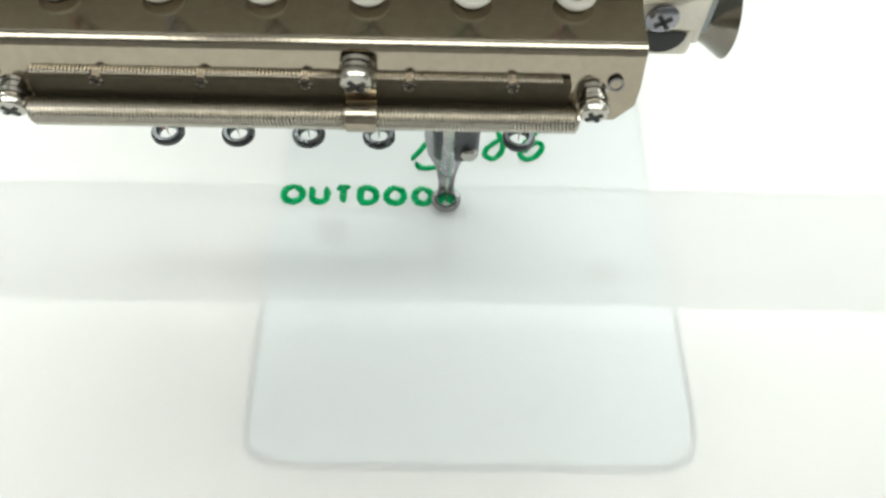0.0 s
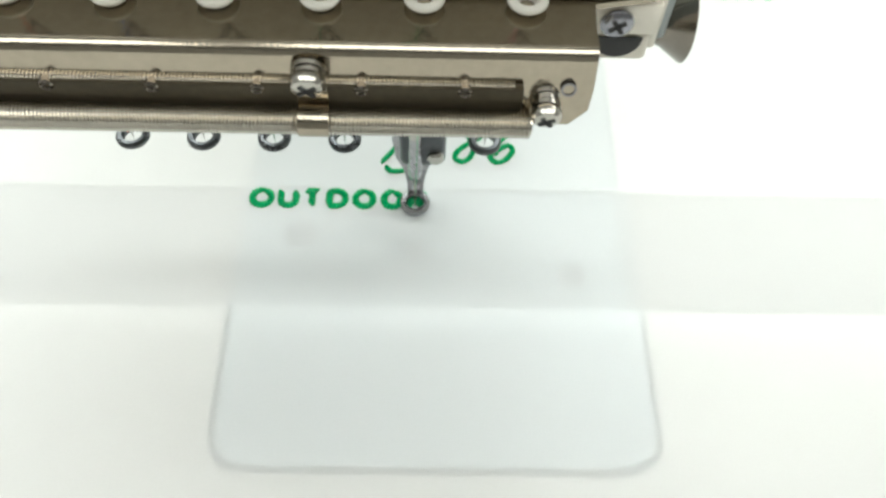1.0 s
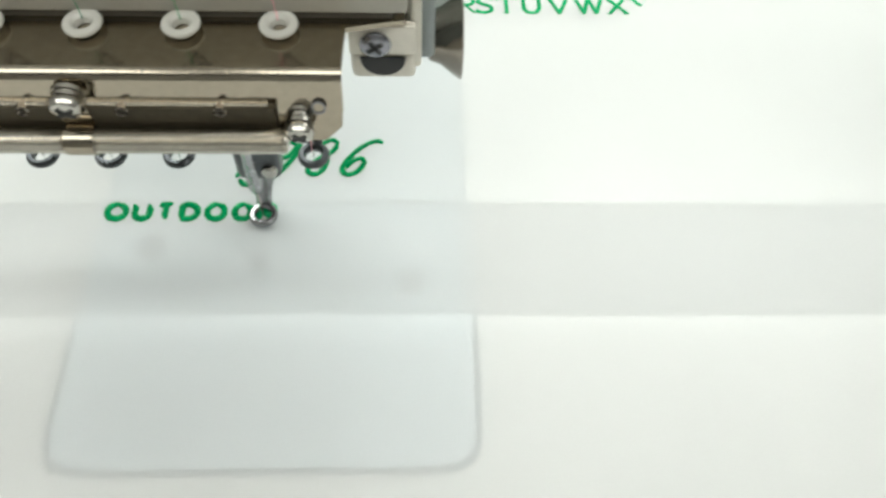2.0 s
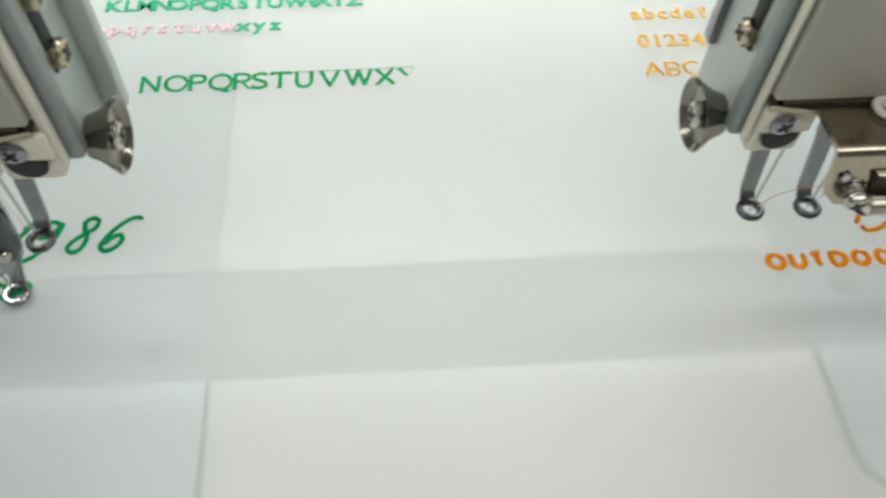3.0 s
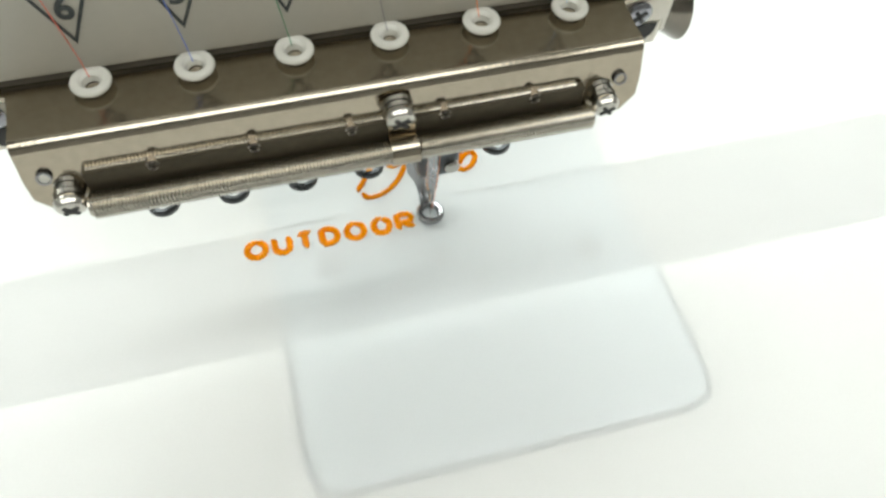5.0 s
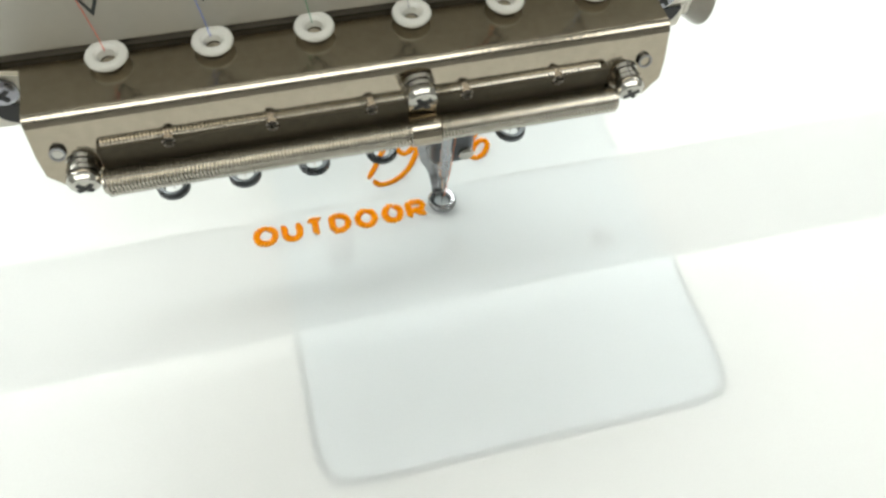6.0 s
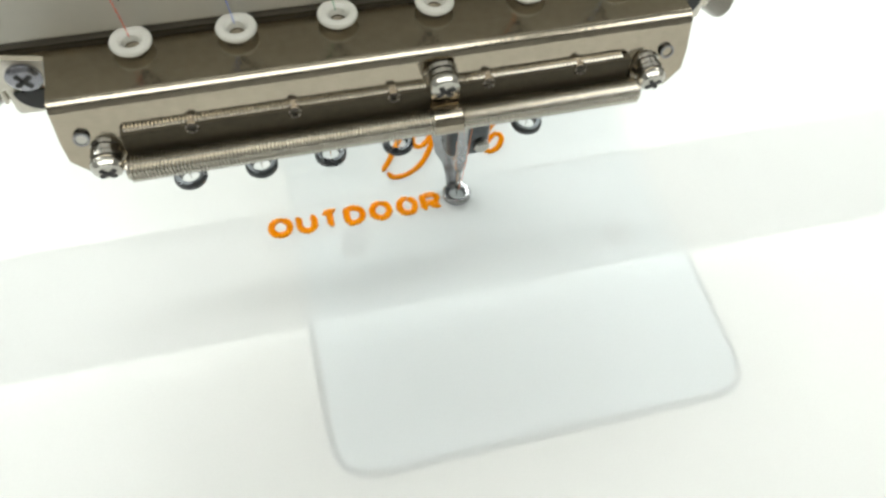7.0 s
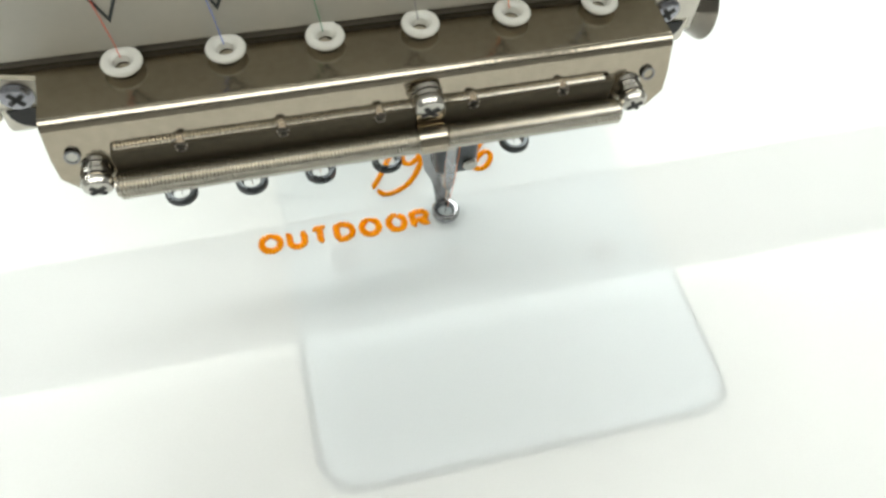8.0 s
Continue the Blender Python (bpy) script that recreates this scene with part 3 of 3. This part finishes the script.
SERIF = {
    "A": ([(0, 0), (0.45, 1), (0.95, 0)], [(0.2, 0.36), (0.75, 0.36)]), "B": ([(0.12, 0), (0.12, 1)], "P1", [(0.12, 0.5), (0.6, 0.48), (0.8, 0.25), (0.55, 0), (0, 0)]),
    "C": ("C",), "D": ([(0.12, 0), (0.12, 1)], [(0, 1), (0.5, 1), (0.9, 0.72), (0.9, 0.28), (0.5, 0), (0, 0)]),
    "E": ([(0.12, 0), (0.12, 1)], [(0, 1), (0.7, 1), (0.7, 0.82)], [(0.12, 0.5), (0.5, 0.5)], [(0, 0), (0.72, 0), (0.72, 0.18)]),
    "F": ([(0.12, 0), (0.12, 1)], [(0, 1), (0.7, 1), (0.7, 0.82)], [(0.12, 0.5), (0.5, 0.5)], [(0, 0), (0.28, 0)]),
    "L": ([(0.12, 1), (0.12, 0)], [(0, 1), (0.28, 1)], [(0, 0), (0.72, 0), (0.72, 0.2)]),
    "M": ([(0.1, 0), (0.2, 1), (0.55, 0.1), (0.95, 1), (1.05, 0)], [(0, 0), (0.24, 0)], [(0.9, 0), (1.18, 0)]),
    "N": ([(0.12, 0), (0.12, 1), (0.9, 0), (0.9, 1)], [(0, 0), (0.26, 0)], [(0.76, 1), (1.04, 1)], [(0, 1), (0.14, 1)]), "O": ("O",),
    "P": ([(0.12, 0), (0.12, 1)], "P1", [(0, 0), (0.3, 0)]), "Q": ("O", [(0.42, 0.1), (0.7, -0.12), (1.02, -0.12)]),
    "R": ([(0.12, 0), (0.12, 1)], "P1", [(0.42, 0.48), (0.82, 0), (0.95, 0)], [(0, 0), (0.28, 0)]),
    "S": ("S",), "T": ([(0.45, 1), (0.45, 0)], [(0, 0.84), (0, 1), (0.9, 1), (0.9, 0.84)], [(0.3, 0), (0.6, 0)]),
    "U": ("U", [(0, 1), (0.26, 1)], [(0.7, 1), (0.98, 1)]), "V": ([(0.05, 1), (0.48, 0), (0.9, 1)], [(-0.06, 1), (0.2, 1)], [(0.76, 1), (1.02, 1)]),
    "W": ([(0.05, 1), (0.38, 0), (0.65, 1), (0.95, 0), (1.28, 1)], [(-0.06, 1), (0.2, 1)], [(1.16, 1), (1.4, 1)]),
    "X": ([(0.06, 1), (0.9, 0)], [(0.86, 1), (0.08, 0)], [(-0.04, 1), (0.22, 1)], [(0.72, 1), (0.98, 1)], [(-0.02, 0), (0.24, 0)], [(0.72, 0), (1.0, 0)]),
    "Y": ([(0.02, 1), (0.18, 1), (0.52, 0.5)],)}
CURVES = {"O": [(0.5 + 0.52 * math.cos(0.2618 * k), 0.5 + 0.5 * math.sin(0.2618 * k)) for k in range(25)],
          "C": [(0.5 + 0.5 * math.cos(0.2618 * k), 0.5 + 0.5 * math.sin(0.2618 * k)) for k in range(3, 22)],
          "P1": [(0, 1), (0.5, 1), (0.74, 0.93), (0.8, 0.75), (0.72, 0.56), (0.5, 0.5), (0.12, 0.5)],
          "S": [(0.72, 0.82), (0.66, 0.97), (0.4, 1.0), (0.12, 0.9), (0.12, 0.66), (0.4, 0.54), (0.68, 0.4), (0.74, 0.16), (0.46, 0.0), (0.14, 0.03), (0.04, 0.2)],
          "U": [(0.12, 1), (0.12, 0.3), (0.25, 0.06), (0.48, 0), (0.7, 0.06), (0.84, 0.3), (0.84, 1)]}


def serif_row(letters, y, size, mat, words, width):
    """Stitched serif capitals, each centred on its own x, standing on the baseline y."""
    row = thing("embroidered_letters", words, "embroidery", (0, y, 0.0), "stitched sample rows")
    rng = random.Random(3)
    for c, x in letters:
        bm = bmesh.new()
        mid = 0.66 if c == "W" else 0.58 if c == "M" else 0.48
        for k, stroke in enumerate(SERIF[c]):
            pts = CURVES[stroke] if isinstance(stroke, str) else stroke
            path = [Vector((x + (a - mid) * size * 0.99, b * size, 0)) for a, b in pts]
            w = width if k < 2 else width * 0.6
            satin(bm, even(path, 0.0003), w, 0.0004, rng=rng)
        part("letter", bm, mat, row)
    return row


def thread(path, mat, words, radius=0.00009):
    bm = tube(bmesh.new(), smooth_path(path, 0.003), radius, 5)
    return tagged(part("sewing_thread", bm, mat), words, "thread", "sewing threads")


setting()
ceiling_panels()
added_light_bar()
machine_bed()
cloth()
right_head = embroidery_head()
left_head = copy_thing(right_head, pose(-HEAD_GAP, 0, HEAD_DROP))

embroidered_word((0.0132, 0.0172, 0), ORANGE, "orange", "embroidered words")
embroidered_word((-0.2790, 0.0197, 0), GREEN, "green", "embroidered words")
embroidered_year((0.0146, 0.0174, 0), ORANGE, "orange", "embroidered years")
embroidered_year((-0.2768, 0.0190, 0), GREEN, "green", "embroidered years")

row_x = (("N", -203), ("O", -193), ("P", -184.5), ("Q", -176), ("R", -167.5), ("S", -160.3), ("T", -152.7), ("U", -143.7),
         ("V", -133.6), ("W", -122.4), ("X", -112), ("Y", -103.5))
serif_row([(c, (x + 0.5) / 1000) for c, x in row_x], 0.1118, 0.0080, GREEN, "green stitched row of serif capitals on white cloth", 0.0016)
outline = thing("stitch_outline", "hair-thin green guide stitches along a row of capitals", "embroidery", (0, 0, 0), "")
part("stitches", tube(bmesh.new(), [Vector((-0.15, 0.1199, 0.0002)), Vector((-0.108, 0.1205, 0.0002)), Vector((-0.0998, 0.1207, 0.0002)), Vector((-0.1020, 0.1164, 0.0002))], 0.00012, 5), PALE_GREEN, outline)
stitched_row("opqrstuvwxyz", -0.2306, 0.1448, 0.0065, 0.0092, lambda k: PINK if k < 9 else PALE_GREEN, "pale pink and green stitched small letters", 1.1)
stitched_row("KLMNOPQRSTUVWXYZ", -0.2269, 0.1590, 0.0067, 0.0094, lambda k: PALE_GREEN, "thin green stitched row of slanted capitals", 1.1, 0.15)
serif_row([(c, (-3.6 + 8.0 * k) / 1000) for k, c in enumerate("ABCDEF")], 0.1113, 0.0074, PALE_ORANGE, "yellow-orange stitched row of serif capitals", 0.0016)
stitched_row("0123456789", -0.0072, 0.1278, 0.0058, 0.0103, lambda k: PALE_ORANGE, "yellow-orange stitched row of figures", 1.0)
stitched_row("abcdefghij", -0.0072, 0.1450, 0.0058, 0.0095, lambda k: PALE_ORANGE, "yellow-orange stitched row of small letters", 1.0)
stitched_row("ABCDEFGH", -0.0064, 0.1600, 0.0067, 0.0094, lambda k: PALE_ORANGE, "yellow-orange stitched top row of capitals", 1.0)

for off, colours in ((0.0, ("red", "blue", "dark_green", "grey", "orange", "light_blue")), (-HEAD_GAP, ("red", "blue", "grey", "dark_green", "green", "pink"))):
    for i, c in enumerate(colours):
        x = i * PITCH + off
        words = f"fine {c.replace('_', ' ')} sewing thread running down the cover into an eyelet"
        thread([(x - 0.0095, FACE_Y - 0.0004, 0.17), (x - 0.0052, FACE_Y - 0.0004, 0.133), (x - 0.0008, FACE_Y - 0.0008, 0.100), (x, -0.0012, 0.0948)], THREADS[c], words)
        z = 0.003 if i == 4 else 0.031
        n = x + NEEDLE_X
        end = [(x + 0.004, -0.008, 0.079), (n + 0.0015, 0.012, 0.05), (n, NEEDLE_Y - 0.001, z)] if i == 0 else [(n + 0.001, NEEDLE_Y - 0.006, z + 0.05), (n + 0.0005, NEEDLE_Y - 0.004, z + 0.02), (n, NEEDLE_Y - 0.001, z)]
        thread(end, THREADS[c], f"fine {c.replace('_', ' ')} sewing thread running down to the needle")
